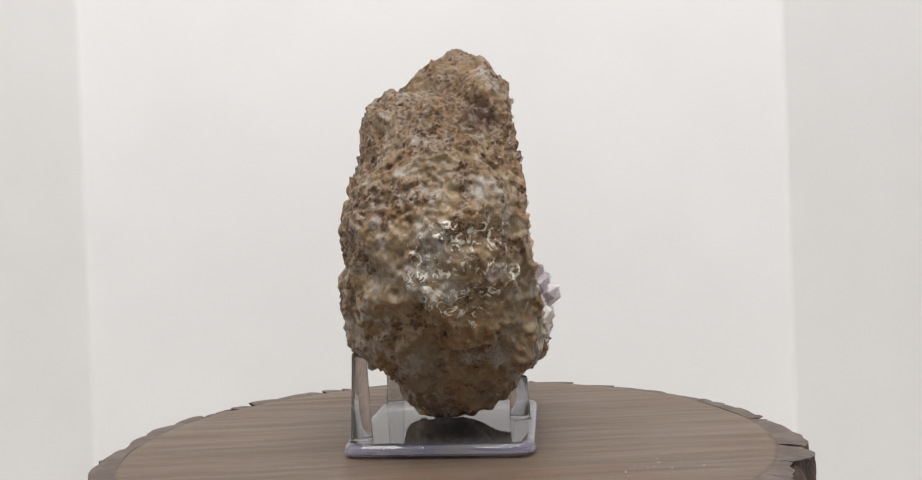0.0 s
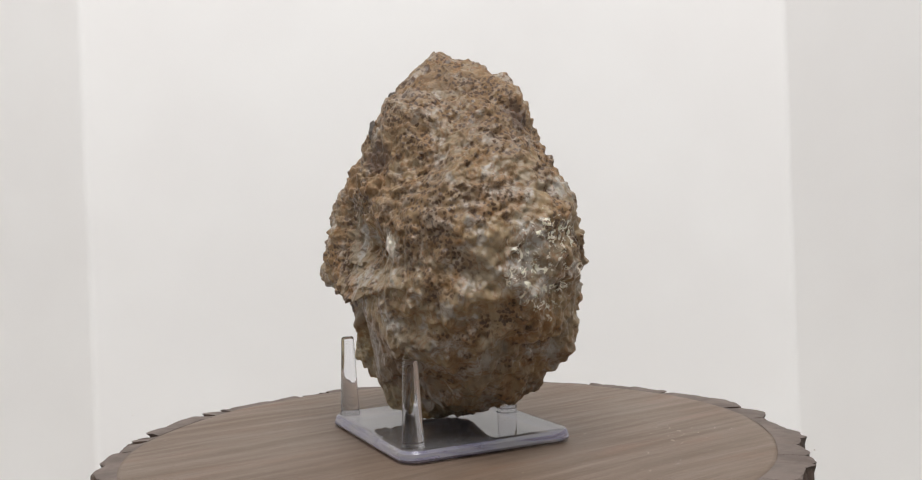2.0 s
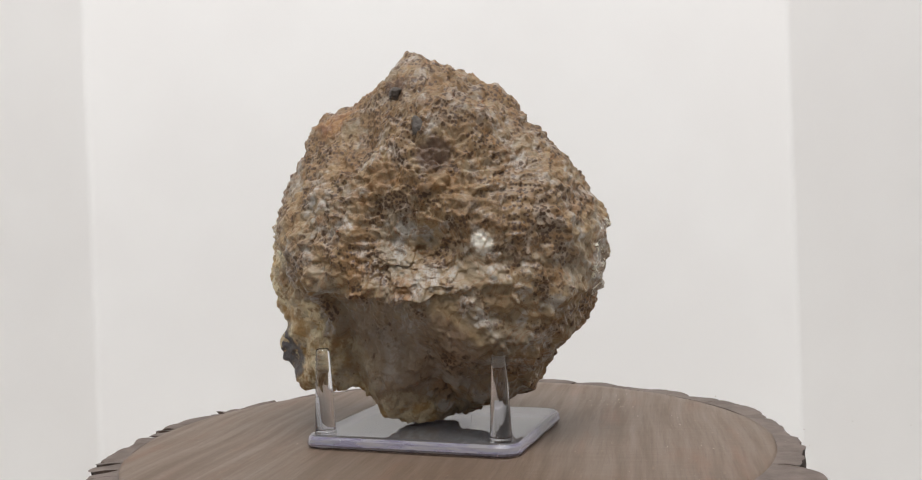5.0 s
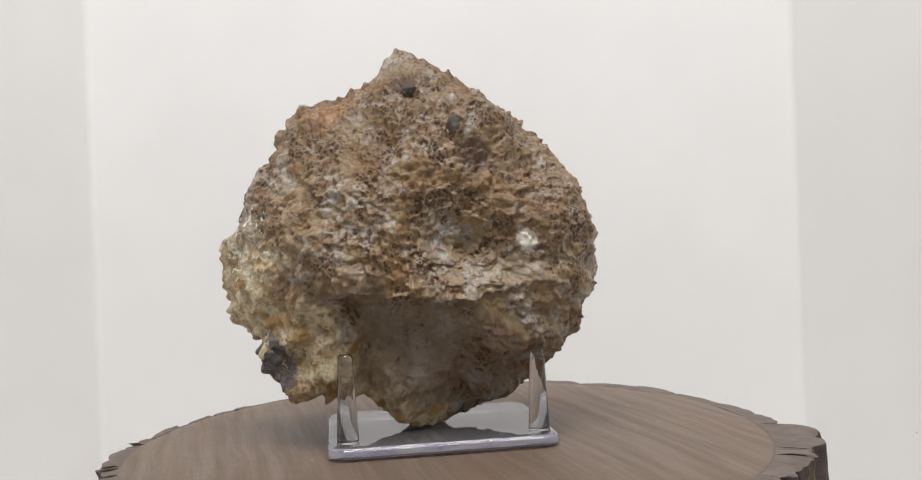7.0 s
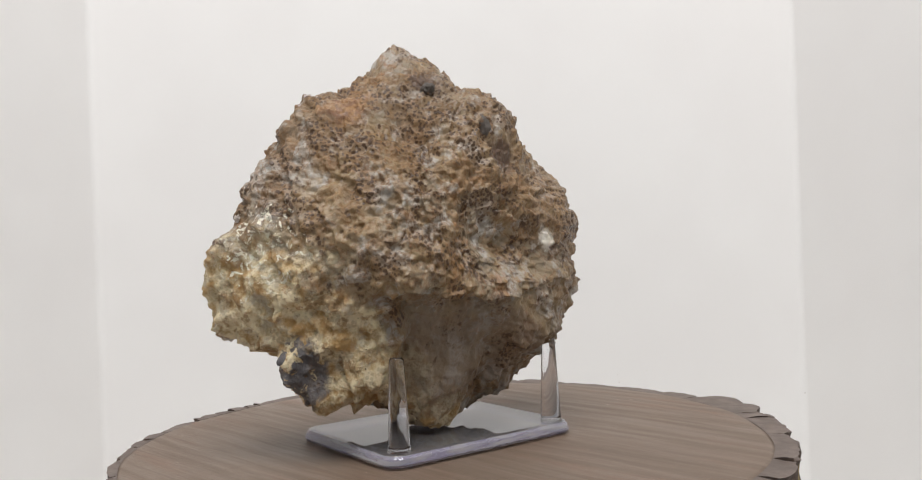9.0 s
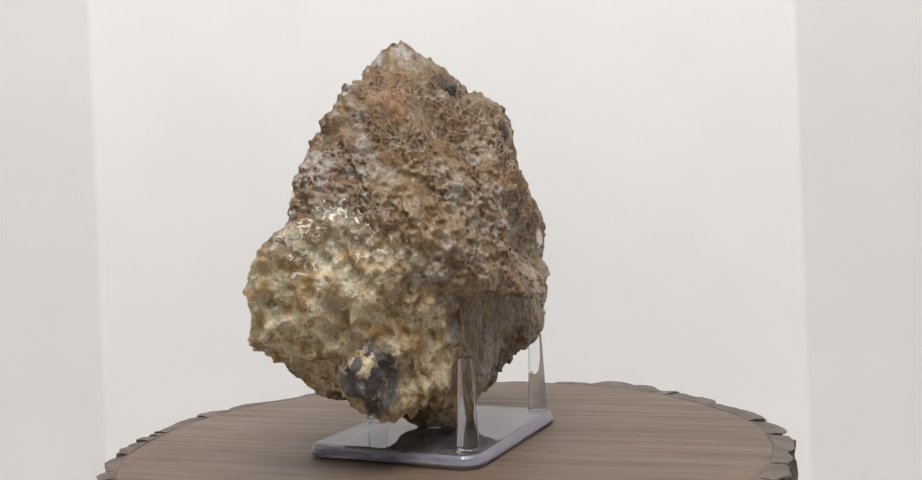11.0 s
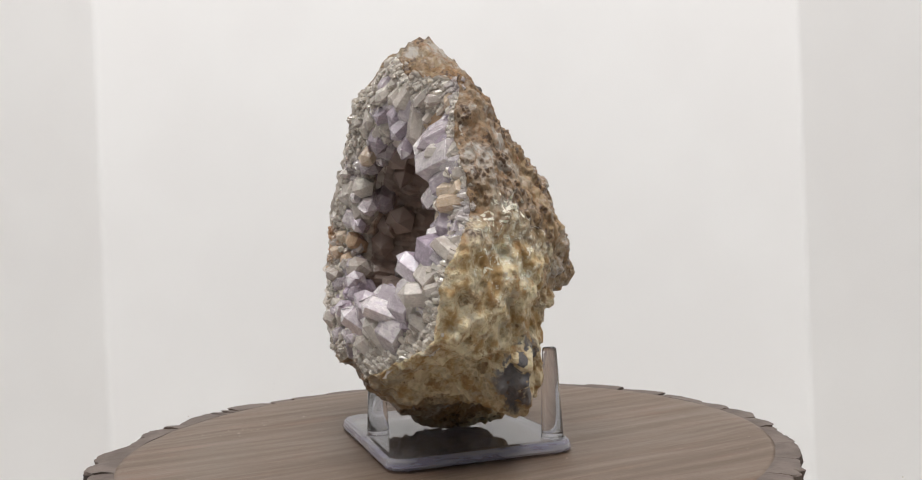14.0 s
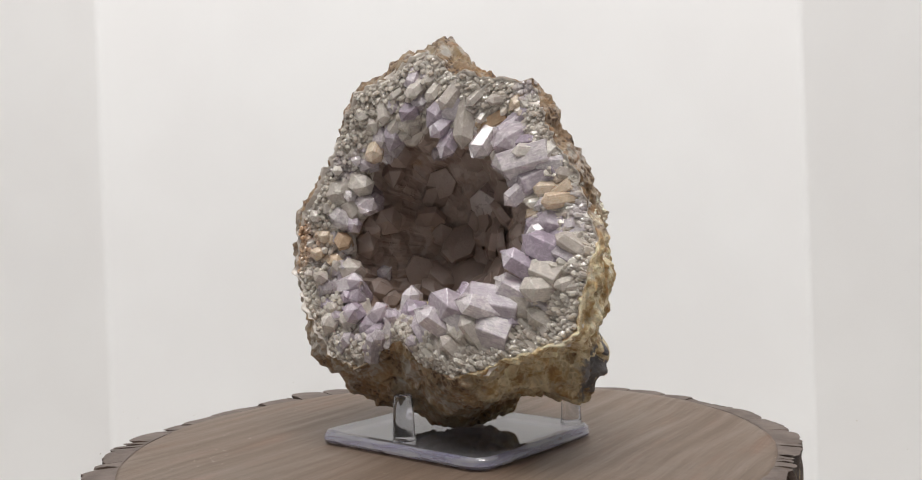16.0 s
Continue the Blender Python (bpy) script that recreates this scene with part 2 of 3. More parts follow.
    # broken white crystal
    chip = n.near((-0.0348, -0.0238, 0.0744), 0.0022, 0.0046, n.math("MULTIPLY", wob, 0.4))
    color = n.mix(n.math("MULTIPLY", chip, 0.8), color, (0.82, 0.77, 0.67))
    fine = n.noise(900.0, 4, 0.65)
    step = n.ramp(n.noise(150.0, 5, 0.65), 0.49, 0.53)
    high = n.math("ADD", n.math("MULTIPLY", shell, 0.5), n.math("MULTIPLY", small, 1.1))
    high = n.math("ADD", high, n.math("MULTIPLY", fine, n.math("ADD", 0.30, n.math("MULTIPLY", n.math("MAXIMUM", coat, lump), 0.6))))
    high = n.math("ADD", high, n.math("MULTIPLY", step, n.math("MULTIPLY", lump, 0.8)))
    high = n.math("ADD", n.math("SUBTRACT", high, pits), n.math("MULTIPLY", lace, 0.5))
    gloss = n.math("ADD", n.ramp(small, 0.3, 0.7, 0.46, 0.28), n.math("ADD", n.math("MULTIPLY", lump, 0.2), n.math("MULTIPLY", coat, 0.16)))
    return n.finish(color, gloss, high, 0.0012, 0.62, Subsurface_Weight=0.15, Subsurface_Radius=(0.0035, 0.0022, 0.0014), Subsurface_Scale=1.0)


def pebble_material():
    n = Nodes("dark_pebble")
    color = n.mix(n.noise(350.0, 4), (0.06, 0.048, 0.038), (0.12, 0.10, 0.085))
    color = n.mix(n.ramp(n.noise(200.0, 4), 0.55, 0.65), color, (0.16, 0.09, 0.045))
    return n.finish(color, 0.62, n.noise(900.0, 4), 0.0008, 0.8)


def crystal_material(name, low, high, clear, rough=0.05):
    n = Nodes(name)
    veil = n.noise(2.2, 5, 0.68, distortion=0.5)
    streak = n.noise(4.0, 4, 0.6, vector=n.stretched(2.2, 2.2, 0.5))
    color = n.mix(n.random(), low, high)
    color = n.mix(n.ramp(streak, 0.46, 0.70, 0.0, 0.65), color, low)
    color = n.mix(n.ramp(veil, 0.55, 0.75, 0.0, 0.5), color, high)
    milk = n.ramp(veil, 0.42, 0.66, clear, clear * 0.45)
    return n.finish(color, n.ramp(veil, 0.3, 0.7, rough, rough + 0.1), n.math("ADD", veil, streak), 0.0006, 0.35,
                    Transmission_Weight=milk, IOR=1.54, Subsurface_Weight=0.2, Subsurface_Radius=(0.006, 0.005, 0.006), Subsurface_Scale=1.0)


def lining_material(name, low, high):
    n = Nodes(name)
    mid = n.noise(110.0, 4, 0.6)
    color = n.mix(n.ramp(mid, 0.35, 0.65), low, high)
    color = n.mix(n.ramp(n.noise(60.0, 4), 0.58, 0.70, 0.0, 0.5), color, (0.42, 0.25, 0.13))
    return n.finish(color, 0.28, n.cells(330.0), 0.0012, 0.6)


def druse_material():
    n = Nodes("white_druse")
    shade = n.tree.nodes.new("ShaderNodeNewGeometry").outputs["Random Per Island"]
    color = n.mix(shade, (0.49, 0.415, 0.35), (0.78, 0.71, 0.61))
    color = n.mix(n.ramp(n.noise(30.0, 3, 0.55), 0.54, 0.64, 0.0, 0.45), color, (0.60, 0.52, 0.57))
    stain = n.math("MULTIPLY", n.math("SUBTRACT", n.noise(160.0, 4, 0.65), 0.5), 0.02)
    for spot, size in (((0.036, -0.046, 0.078), 0.014), ((0.038, -0.017, 0.126), 0.008), ((0.032, 0.034, 0.122), 0.009), ((0.036, 0.058, 0.094), 0.008), ((0.046, 0.010, 0.034), 0.007)):
        color = n.mix(n.math("MULTIPLY", n.near(spot, size * 0.4, size, stain), 0.75), color, (0.60, 0.34, 0.17))
    return n.finish(color, 0.07, n.noise(900.0, 4), 0.0002, 0.3, IOR=1.54, Transmission_Weight=0.12, Subsurface_Weight=0.30, Subsurface_Radius=(0.004, 0.0035, 0.003), Subsurface_Scale=1.0)


BOARD, TABLE, WOOD, BARK, RIND = board_material(), table_material(), wood_material(), bark_material(), rind_material()
ACRYLIC, SHEET, UNDERSIDE, EDGE = acrylic_material(), acrylic_sheet_material(1.85), acrylic_sheet_material(1.0), acrylic_edge_material()
CRUST, DRUSE, PEBBLE = crust_material(), druse_material(), pebble_material()
MILKY = lining_material("milky_rim", (0.54, 0.475, 0.42), (0.76, 0.695, 0.62))
# hollow's lining: smoky brown with the shade of the recess mixed into its colour
DEEP = lining_material("dim_smoky_hollow", (0.32, 0.235, 0.195), (0.40, 0.31, 0.262))
VIOLET = crystal_material("violet_quartz", (0.47, 0.385, 0.455), (0.76, 0.69, 0.68), 0.42, 0.06)
CLEAR = crystal_material("clear_quartz", (0.54, 0.47, 0.41), (0.80, 0.735, 0.655), 0.32, 0.06)
RUSTY = crystal_material("rusty_quartz", (0.60, 0.37, 0.20), (0.84, 0.72, 0.58), 0.30, 0.08)
# points inside the hollow: smoky brown, darkened in colour for the shade there
DIM_SMOKY = crystal_material("dim_smoky_quartz", (0.33, 0.245, 0.205), (0.40, 0.31, 0.265), 0.10, 0.36)
PALE = crystal_material("pale_smoky_quartz", (0.50, 0.42, 0.39), (0.58, 0.51, 0.48), 0.15, 0.25)
HONEY = crystal_material("honey_quartz", (0.66, 0.55, 0.32), (0.76, 0.66, 0.42), 0.25)

# ---------------------------------------------------------------- the setting


def slab_box(name, x0, x1, y0, y1, z0, z1, material):
    bm = bmesh.new()
    bmesh.ops.create_cube(bm, size=1.0)
    for v in bm.verts:
        v.co = ((x0 + x1) / 2 + v.co.x * (x1 - x0), (y0 + y1) / 2 + v.co.y * (y1 - y0), (z0 + z1) / 2 + v.co.z * (z1 - z0))
    bmesh.ops.bevel(bm, geom=list(bm.edges), offset=0.0012, segments=2, affect="EDGES")
    return bm_mesh(name, bm, material, False)


TABLE_Z = -0.150
tagged(new("table_top", slab_box("table_top", -1.2, 1.2, -1.1, 1.1, TABLE_Z - 0.03, TABLE_Z, TABLE)),
       "plain white table top under the display", "table", kind="structure")
WALL_Y, LEFT_X, RIGHT_X, THICK, TALL = 0.28, -0.2406, 0.2544, 0.005, 0.62


def folded_board():
    """One sheet in three panels: a back and two wings, with soft folds."""
    turn, reach, fold = radians(20), 0.46, 0.004
    left_way = Vector((-math.sin(turn), -math.cos(turn)))
    right_way = Vector((math.sin(turn), -math.cos(turn)))
    line = []
    for corner, way_in, way_out in ((Vector((LEFT_X, WALL_Y)), left_way, Vector((1, 0))), (Vector((RIGHT_X, WALL_Y)), Vector((-1, 0)), right_way)):
        if way_in == left_way:
            line.append(corner + left_way * reach)
        for k in range(9):
            f = k / 8
            line.append(corner + way_in * fold * (1 - f) ** 2 + way_out * fold * f ** 2)
        if way_out == right_way:
            line.append(corner + right_way * reach)
    out = []
    for k, p in enumerate(line):
        d = (line[min(k + 1, len(line) - 1)] - line[max(k - 1, 0)]).normalized()
        out.append(p + Vector((-d.y, d.x)) * THICK)
    n = len(line)
    loop = [(p.x, p.y) for p in line] + [(p.x, p.y) for p in reversed(out)]
    verts = [(x, y, z) for z in (TABLE_Z, TALL) for x, y in loop]
    m = len(loop)
    faces = [(k, (k + 1) % m, m + (k + 1) % m, m + k) for k in range(m)]
    for base in (0, m):
        faces += [(base + k, base + k + 1, base + m - 2 - k, base + m - 1 - k) for k in range(n - 1)]
    me = mesh_from("wall_back", verts, faces, BOARD, False)
    bm = bmesh.new()
    bm.from_mesh(me)
    bmesh.ops.recalc_face_normals(bm, faces=bm.faces)
    bm.to_mesh(me)
    bm.free()
    return me


tagged(new("wall_back", folded_board()), "plain white folding display board standing behind the stone", "backdrop board", kind="structure")


def pedestal():
    count, rings = 96, []
    for r, z in ((0.094, TABLE_Z), (0.096, TABLE_Z + 0.002), (0.096, -0.0365), (0.094, -0.0345)):
        a = np.arange(count) / count * 2 * math.pi
        rings.append(np.stack([r * np.cos(a), r * np.sin(a), np.full(count, z)], 1))
    faces = [tuple(f) for f in grid_faces(4, count)] + [tuple(range(count))[::-1], tuple(range(3 * count, 4 * count))]
    return mesh_from("pedestal", np.concatenate(rings), faces, TABLE, False)


tagged(new("pedestal", pedestal()), "plain white round pedestal carrying the wood slice", "pedestal", kind="structure")

# ---------------------------------------------------------------- wooden slab


# radius of the bark's outer edge in millimetres, by degrees round the slice
BARK_EDGE = [(0, 129.3), (13, 127.7), (28, 127.3), (45, 126.0), (65, 123.8), (72, 125.5), (78, 128.2), (90, 126.4), (100, 126.0), (108, 128.3), (125, 128.7),
             (138, 127.8), (150, 126.2), (166, 125.9), (182, 126.4), (197, 129.2), (205, 129.8), (219, 128.3), (228, 130.5), (238, 134.5), (243, 139.5), (248, 140.0),
             (252, 136.0), (254, 131.0), (276, 129.2), (290, 130.4), (305, 133.6), (313, 131.8), (321, 131.5), (329, 129.3), (337, 133.5), (343, 131.5), (360, 129.3)]


def slab_radius(a):
    """Outline of the wood inside the bark, about the turning axis."""
    p = np.stack([np.cos(a), np.sin(a), np.zeros_like(a)], 1)
    return 0.1204 + 0.0016 * np.cos(a - radians(325)) + 0.0004 * noise_at(p, 0.12, 4)


def bark_radius(a):
    table = np.array(BARK_EDGE)
    return np.interp(np.degrees(a) % 360, table[:, 0], table[:, 1]) / 1000


SLAB_X, SLAB_Y, SLAB_LOW = 0.0, 0.0, -0.0345


def wooden_slab():
    slab = thing("wood_slice", "round slice of brown log with dark rough bark edge, turning", "wood slice")
    count = 240
    a = np.arange(count) / count * 2 * math.pi
    r = slab_radius(a)
    rings = []
    for k, (f, z) in enumerate(((0.0, 0.0), (0.2, 0.0), (0.4, 0.0), (0.6, 0.0), (0.8, 0.0), (0.94, 0.0), (0.985, 0.0), (1.0, -0.0006), (1.0, -0.008), (1.0, SLAB_LOW))):
        f = max(f, 0.002)
        x, y = SLAB_X + r * f * np.cos(a), SLAB_Y + r * f * np.sin(a)
        p = np.stack([x, y, np.full(count, z)], 1)
        if k < 8:
            p[:, 2] += 0.00025 * noise_at(p, 0.02, 5) * smooth(0.05, 0.3, f)
        rings.append(p)
    part("heartwood", mesh_from("heartwood", np.concatenate(rings), grid_faces(len(rings), count), WOOD), slab, "sawn brown wood face with straight grain")
    rng = random.Random(4)
    at = 0.0
    while at < 2 * math.pi - 0.02:
        width = min(rng.choice((0.03, 0.05, 0.08, 0.12, 0.17)) * rng.uniform(0.8, 1.2), 2 * math.pi - at)
        bark_piece(slab, at, at + width - 0.001, rng)
        at += width
    return slab


def bark_piece(slab, a0, a1, rng):
    """One plate of bark: flat cut top, broken and furrowed outer face."""
    cols, levels = 17, 9
    a = np.linspace(a0, a1, cols)
    inner = slab_radius(a) - 0.0004
    depth = bark_radius(a) - inner + rng.uniform(-0.0010, 0.0008)
    top = rng.uniform(-0.0009, 0.0001)
    lean = rng.uniform(-0.0005, 0.0005)
    edge = np.sin(np.linspace(0.12, math.pi - 0.12, cols)) ** 0.10
    p2 = np.stack([np.cos(a) * 0.12, np.sin(a) * 0.12, np.zeros(cols)], 1)
    out = inner + depth * edge + 0.0016 * noise_at(p2, 0.009, 8) + 0.0006 * noise_at(p2, 0.003, 18)
    rows = []
    tops = top + lean * np.linspace(-1, 1, cols)
    rows.append(np.stack([inner, tops * 0 - 0.0004], 1))
    rows.append(np.stack([inner * 0.5 + out * 0.5, tops], 1))
    rows.append(np.stack([out - 0.0007, tops - 0.0002], 1))
    for k in range(levels):
        z = -0.0010 - (k / (levels - 1)) ** 1.2 * (-SLAB_LOW - 0.0010)
        p3 = np.stack([np.cos(a) * 0.12, np.sin(a) * 0.12, np.full(cols, z)], 1)
        rows.append(np.stack([out + 0.0022 * noise_at(p3, 0.006, 9) + 0.0010 * noise_at(p3, 0.0025, 10) - 0.0012, np.full(cols, z)], 1))
    rows.append(np.stack([inner, np.full(cols, SLAB_LOW)], 1))
    verts = np.concatenate([np.stack([SLAB_X + q[:, 0] * np.cos(a), SLAB_Y + q[:, 0] * np.sin(a), q[:, 1]], 1) for q in rows])
    n = len(rows)
    faces = [tuple(f) for f in grid_faces(n, cols, wrap=False)]
    faces += [tuple(k * cols for k in range(n))[::-1], tuple(k * cols + cols - 1 for k in range(n))]
    me = mesh_from("bark", verts, faces, RIND, False)
    me.materials.append(BARK)
    for poly in me.polygons:
        if poly.center.z < min(tops) - 0.0009:
            poly.material_index = 1
    part("bark", me, slab, "")


slab = wooden_slab()

# ---------------------------------------------------------------- clear stand

STAND = pose(0.0025, 0.0036, 0.0004, 0, 0, -7.8)
PLATE_X, PLATE_Y, PLATE_H = 0.0680, 0.0840, 0.0046


def round_plate(w, d, h, radius):
    """A plate with rounded corners and a rolled rim, as rings of points."""
    steps, rings = 10, []
    for inset, z in ((0.0012, 0.0), (0.0003, 0.0006), (0.0, 0.0014), (0.0006, h - 0.0014), (0.0015, h - 0.0004), (0.0028, h)):
        ring = []
        for k, (sx, sy) in enumerate(((1, 1), (-1, 1), (-1, -1), (1, -1))):
            for s in range(steps + 1):
                a = (k + s / steps) * math.pi / 2
                r = max(radius - inset, 0.001)
                ring.append((sx * (w / 2 - radius) + r * math.cos(a), sy * (d / 2 - radius) + r * math.sin(a), z))
        rings.append(ring)
    n = len(rings[0])
    faces = [tuple(f) for f in grid_faces(len(rings), n)]
    faces += [tuple(range(n))[::-1], tuple(range(n * (len(rings) - 1), n * len(rings)))]
    me = mesh_from("base_plate", [v for ring in rings for v in ring], faces, SHEET, False)
    me.materials.append(EDGE)
    me.materials.append(UNDERSIDE)
    for poly in me.polygons:
        if abs(poly.normal.z) < 0.9:
            poly.material_index = 1
        elif poly.center.z < 0.001:
            poly.material_index = 2
    return me


def peg(height, low, high, lean):
    """A tapered peg with a flared foot and rounded tip."""
    count, rings = 28, []
    for f, r in ((0.0, low * 1.12), (0.012, low * 1.02), (0.03, low), (0.5, (low + high) / 2), (0.96, high), (0.985, high * 0.93), (1.0, high * 0.72)):
        a = np.arange(count) / count * 2 * math.pi
        rings.append(np.stack([r * np.cos(a) + lean * f * height, r * np.sin(a), np.full(count, f * height)], 1))
    faces = [tuple(f) for f in grid_faces(len(rings), count)]
    faces += [tuple(range(count))[::-1], tuple(range(count * (len(rings) - 1), count * len(rings)))]
    return mesh_from("peg", np.concatenate(rings), faces, ACRYLIC)


def display_stand():
    stand = thing("display_stand", "clear acrylic three-peg stand with rounded base plate", "display stand")
    base = part("base_plate", round_plate(PLATE_X, PLATE_Y, PLATE_H, 0.0075), stand)
    base.matrix_local = STAND
    tall, short = peg(0.0318, 0.0039, 0.0026, 0.0), peg(0.0165, 0.0041, 0.0034, 0.0)
    for x, y, me in ((-0.0275, -0.0345, tall), (-0.0275, 0.0345, tall), (0.0275, 0.0, short)):
        ob = part("peg", me, stand)
        ob.matrix_local = STAND @ pose(x, y, PLATE_H - 0.0001)
    return stand


stand = display_stand()


def crumbs():
    """Pale crumbs of stone that lie in two small spills on the wood."""
    rng = random.Random(8)
    verts, faces = [], []
    for cx, cy, reach, count in ((0.070, -0.062, 0.009, 26), (0.020, -0.088, 0.05, 26), (-0.02, 0.075, 0.05, 12)):
        for _ in range(count):
            x, y = rng.gauss(cx, reach), rng.gauss(cy, reach * 0.7)
            size = rng.uniform(0.00012, 0.00042)
            base = len(verts)
            for dx, dy, dz in ((1, 0, 0), (-0.5, 0.8, 0), (-0.6, -0.8, 0), (0.1, 0.1, 0.9)):
                verts.append((x + dx * size * rng.uniform(0.7, 1.3), y + dy * size * rng.uniform(0.7, 1.3), 0.00010 + dz * size))
            faces += [(base, base + 1, base + 3), (base + 1, base + 2, base + 3), (base + 2, base, base + 3), (base, base + 2, base + 1)]
    return tagged(new("crumbs", mesh_from("crumbs", verts, faces, DRUSE, False)), "tiny pale stone crumbs scattered on the wood", "crumbs", kind="stuff")


spill = crumbs()

# ---------------------------------------------------------------- geode
# The stone is a radial form about CORE: swellings in evenly spread directions, cut by a flat face.
CORE = np.array([0.004, 0.006, 0.075])
LOBES = [
    14.7, 0.7, 10.7, 5.3, 3.6, 1.8, -2.0, 2.9, 3.3, -0.9, -16.1, -0.4, 13.9, 2.7, 0.6,
    -2.6, -0.7, -5.2, 0.4, -2.7, 3.1, 10.8, -7.6, 4.6, 11.3, -0.3, -11.4, -0.4, -8.4, 9.2,
    15.7, -5.6, -11.4, 20.9, 6.8, 1.6, -17.1, 3.9, -9.2, -9.6, -2.1, 13.3, 4.9, -8.8, -1.6,
    10.7, 12.3, 10.2, 0.9, 15.8, 6.1, 8.6, 6.3, -1.7, -0.5, 7.4, -6.0, -3.4, 4.5, 17.2,
]
LOBE_BASE = 47.1
# knobs and dents: azimuth, elevation, sharpness, height in mm
KNOBS = [
    (91, -47, 140, 6.5), (42, -9, 140, -7.4), (49, 82, 140, 7.3), (-104, 69, 70, -5.1), (78, -65, 70, -4.8), (56, -17, 140, 6.7),
    (-62, 57, 70, 4.6), (-147, 57, 70, 4.4), (67, -30, 140, -6.2), (140, -84, 70, 3.9), (65, -4, 140, 5.5), (-153, -69, 140, -4.8),
    (117, -35, 70, -3.4), (72, 50, 140, 4.7), (-156, 38, 70, -3.3), (86, -22, 70, -3.3), (131, 6, 70, -3.2), (54, 39, 140, -4.4),
    (23, 1, 70, 3.1), (115, -8, 30, 2.0), (50, -8, 140, -4.2), (-2, 60, 70, -2.9), (123, 62, 70, -2.8), (-6, 37, 70, 2.8), (186, -3, 24, -3.0),
]
# finer swellings in more directions, mm
SWELLINGS = [
    -1.3, 3.7, -1.0, -6.3, -3.7, 2.2, -0.7, 0.9, -1.1, -10.5, 2.3, 4.6, 2.8, -1.1, -1.9, 0.0,
    1.8, 0.1, 5.7, 1.1, -2.7, -3.4, 4.5, 0.0, -9.6, -7.4, 1.9, -2.9, 1.1, -0.1, 0.0, 0.2,
    1.8, 4.6, -3.3, -3.1, 0.0, 1.9, 3.3, 0.3, -2.5, 5.4, 0.6, -2.7, 0.0, 0.4, -3.3, 8.0,
    -6.6, 2.4, -3.1, -5.0, 0.1, -4.6, -5.9, -3.3, -2.2, -0.2, -3.0, -1.2, 1.5, -1.9, 11.8, 0.4,
    4.3, -0.3, -0.4, -0.3, -1.5, 0.6, -0.5, 2.3, -4.2, 3.0, 6.7, -6.3, -1.5, -1.7, -3.8, 0.4,
    4.3, 0.1, -2.0, 11.8, -2.3, -1.6, -13.8, -1.7, -8.5, -0.6, 5.1, 1.4, 2.0, -0.1, 1.9, -2.2,
]
SMALL_KNOBS = [
    (15, 77, 200, 2.2), (100, -50, 60, 3.5), (-23, -40, 45, 8.0),
    (87, -37, 160, 2.5), (-65, -39, 160, 1.9), (-57, -51, 160, -1.8), (136, -69, 160, 1.7), (96, -76, 160, -1.5), (116, -46, 160, 2.3),
    (62, -35, 160, -2.4), (93, -48, 160, -1.0), (89, -38, 160, 1.6), (117, -52, 160, -1.7), (73, -34, 60, -1.5), (-139, 58, 160, -1.5),
    (101, 81, 160, 1.1), (68, -80, 160, -1.1), (-20, 79, 160, 0.9), (-87, 12, 160, -1.6),
]
# how far the face stands out, mm, over a grid of 3 across by 6 up
FACE_RELIEF = [2.6, 0.0, 1.6, 0.1, -6.0, -1.2, 0.8, -4.0, 13.0, 3.6, -1.0, 5.4, -3.3, -1.7, -6.0, 9.7, 6.0, -0.1]


FACE_AZ, FACE_EL, FACE_AT = radians(-5.5), radians(8.0), 0.0318
AX = np.array([math.cos(FACE_EL) * math.cos(FACE_AZ), math.cos(FACE_EL) * math.sin(FACE_AZ), math.sin(FACE_EL)])
AY = np.cross((0, 0, 1), AX)
AY /= np.linalg.norm(AY)
AZ = np.cross(AX, AY)


def spread(count):
    i = np.arange(count) + 0.5
    z = 1 - 2 * i / count
    p = i * math.pi * (1 + 5 ** 0.5)
    s = np.sqrt(1 - z * z)
    return np.stack([s * np.cos(p), s * np.sin(p), z], 1)


LOBE_WAYS = spread(len(LOBES))
SWELLING_WAYS = spread(len(SWELLINGS))
FACE_SPOTS = np.array([(y, z) for z in (-0.045, -0.025, -0.005, 0.015, 0.035, 0.055) for y in (-0.035, 0.0, 0.035)])
SWELL = 0.1


def stone_radius(d):
    r = LOBE_BASE + SWELL + np.exp(8 * (d @ LOBE_WAYS.T - 1)) @ np.array(LOBES)
    for az, el, sharp, high in KNOBS:
        c = np.array([math.cos(radians(el)) * math.cos(radians(az)), math.cos(radians(el)) * math.sin(radians(az)), math.sin(radians(el))])
        r = r + high * np.exp(sharp * (d @ c - 1))
    # the crust is broken away aslant below one side of the face
    slant = d @ (AX + 0.435 * AY - 1.38 * AZ)
    limit = np.where(slant > 0.2, 1000 * (FACE_AT + 0.0690) / np.maximum(slant, 0.2), 400.0)
    r = -np.logaddexp(-r / 1.5, -limit / 1.5) * 1.5
    r = r + np.exp(18 * (d @ SWELLING_WAYS.T - 1)) @ np.array(SWELLINGS)
    for az, el, sharp, high in SMALL_KNOBS:
        c = np.array([math.cos(radians(el)) * math.cos(radians(az)), math.cos(radians(el)) * math.sin(radians(az)), math.sin(radians(el))])
        r = r + high * np.exp(sharp * (d @ c - 1))
    return r / 1000


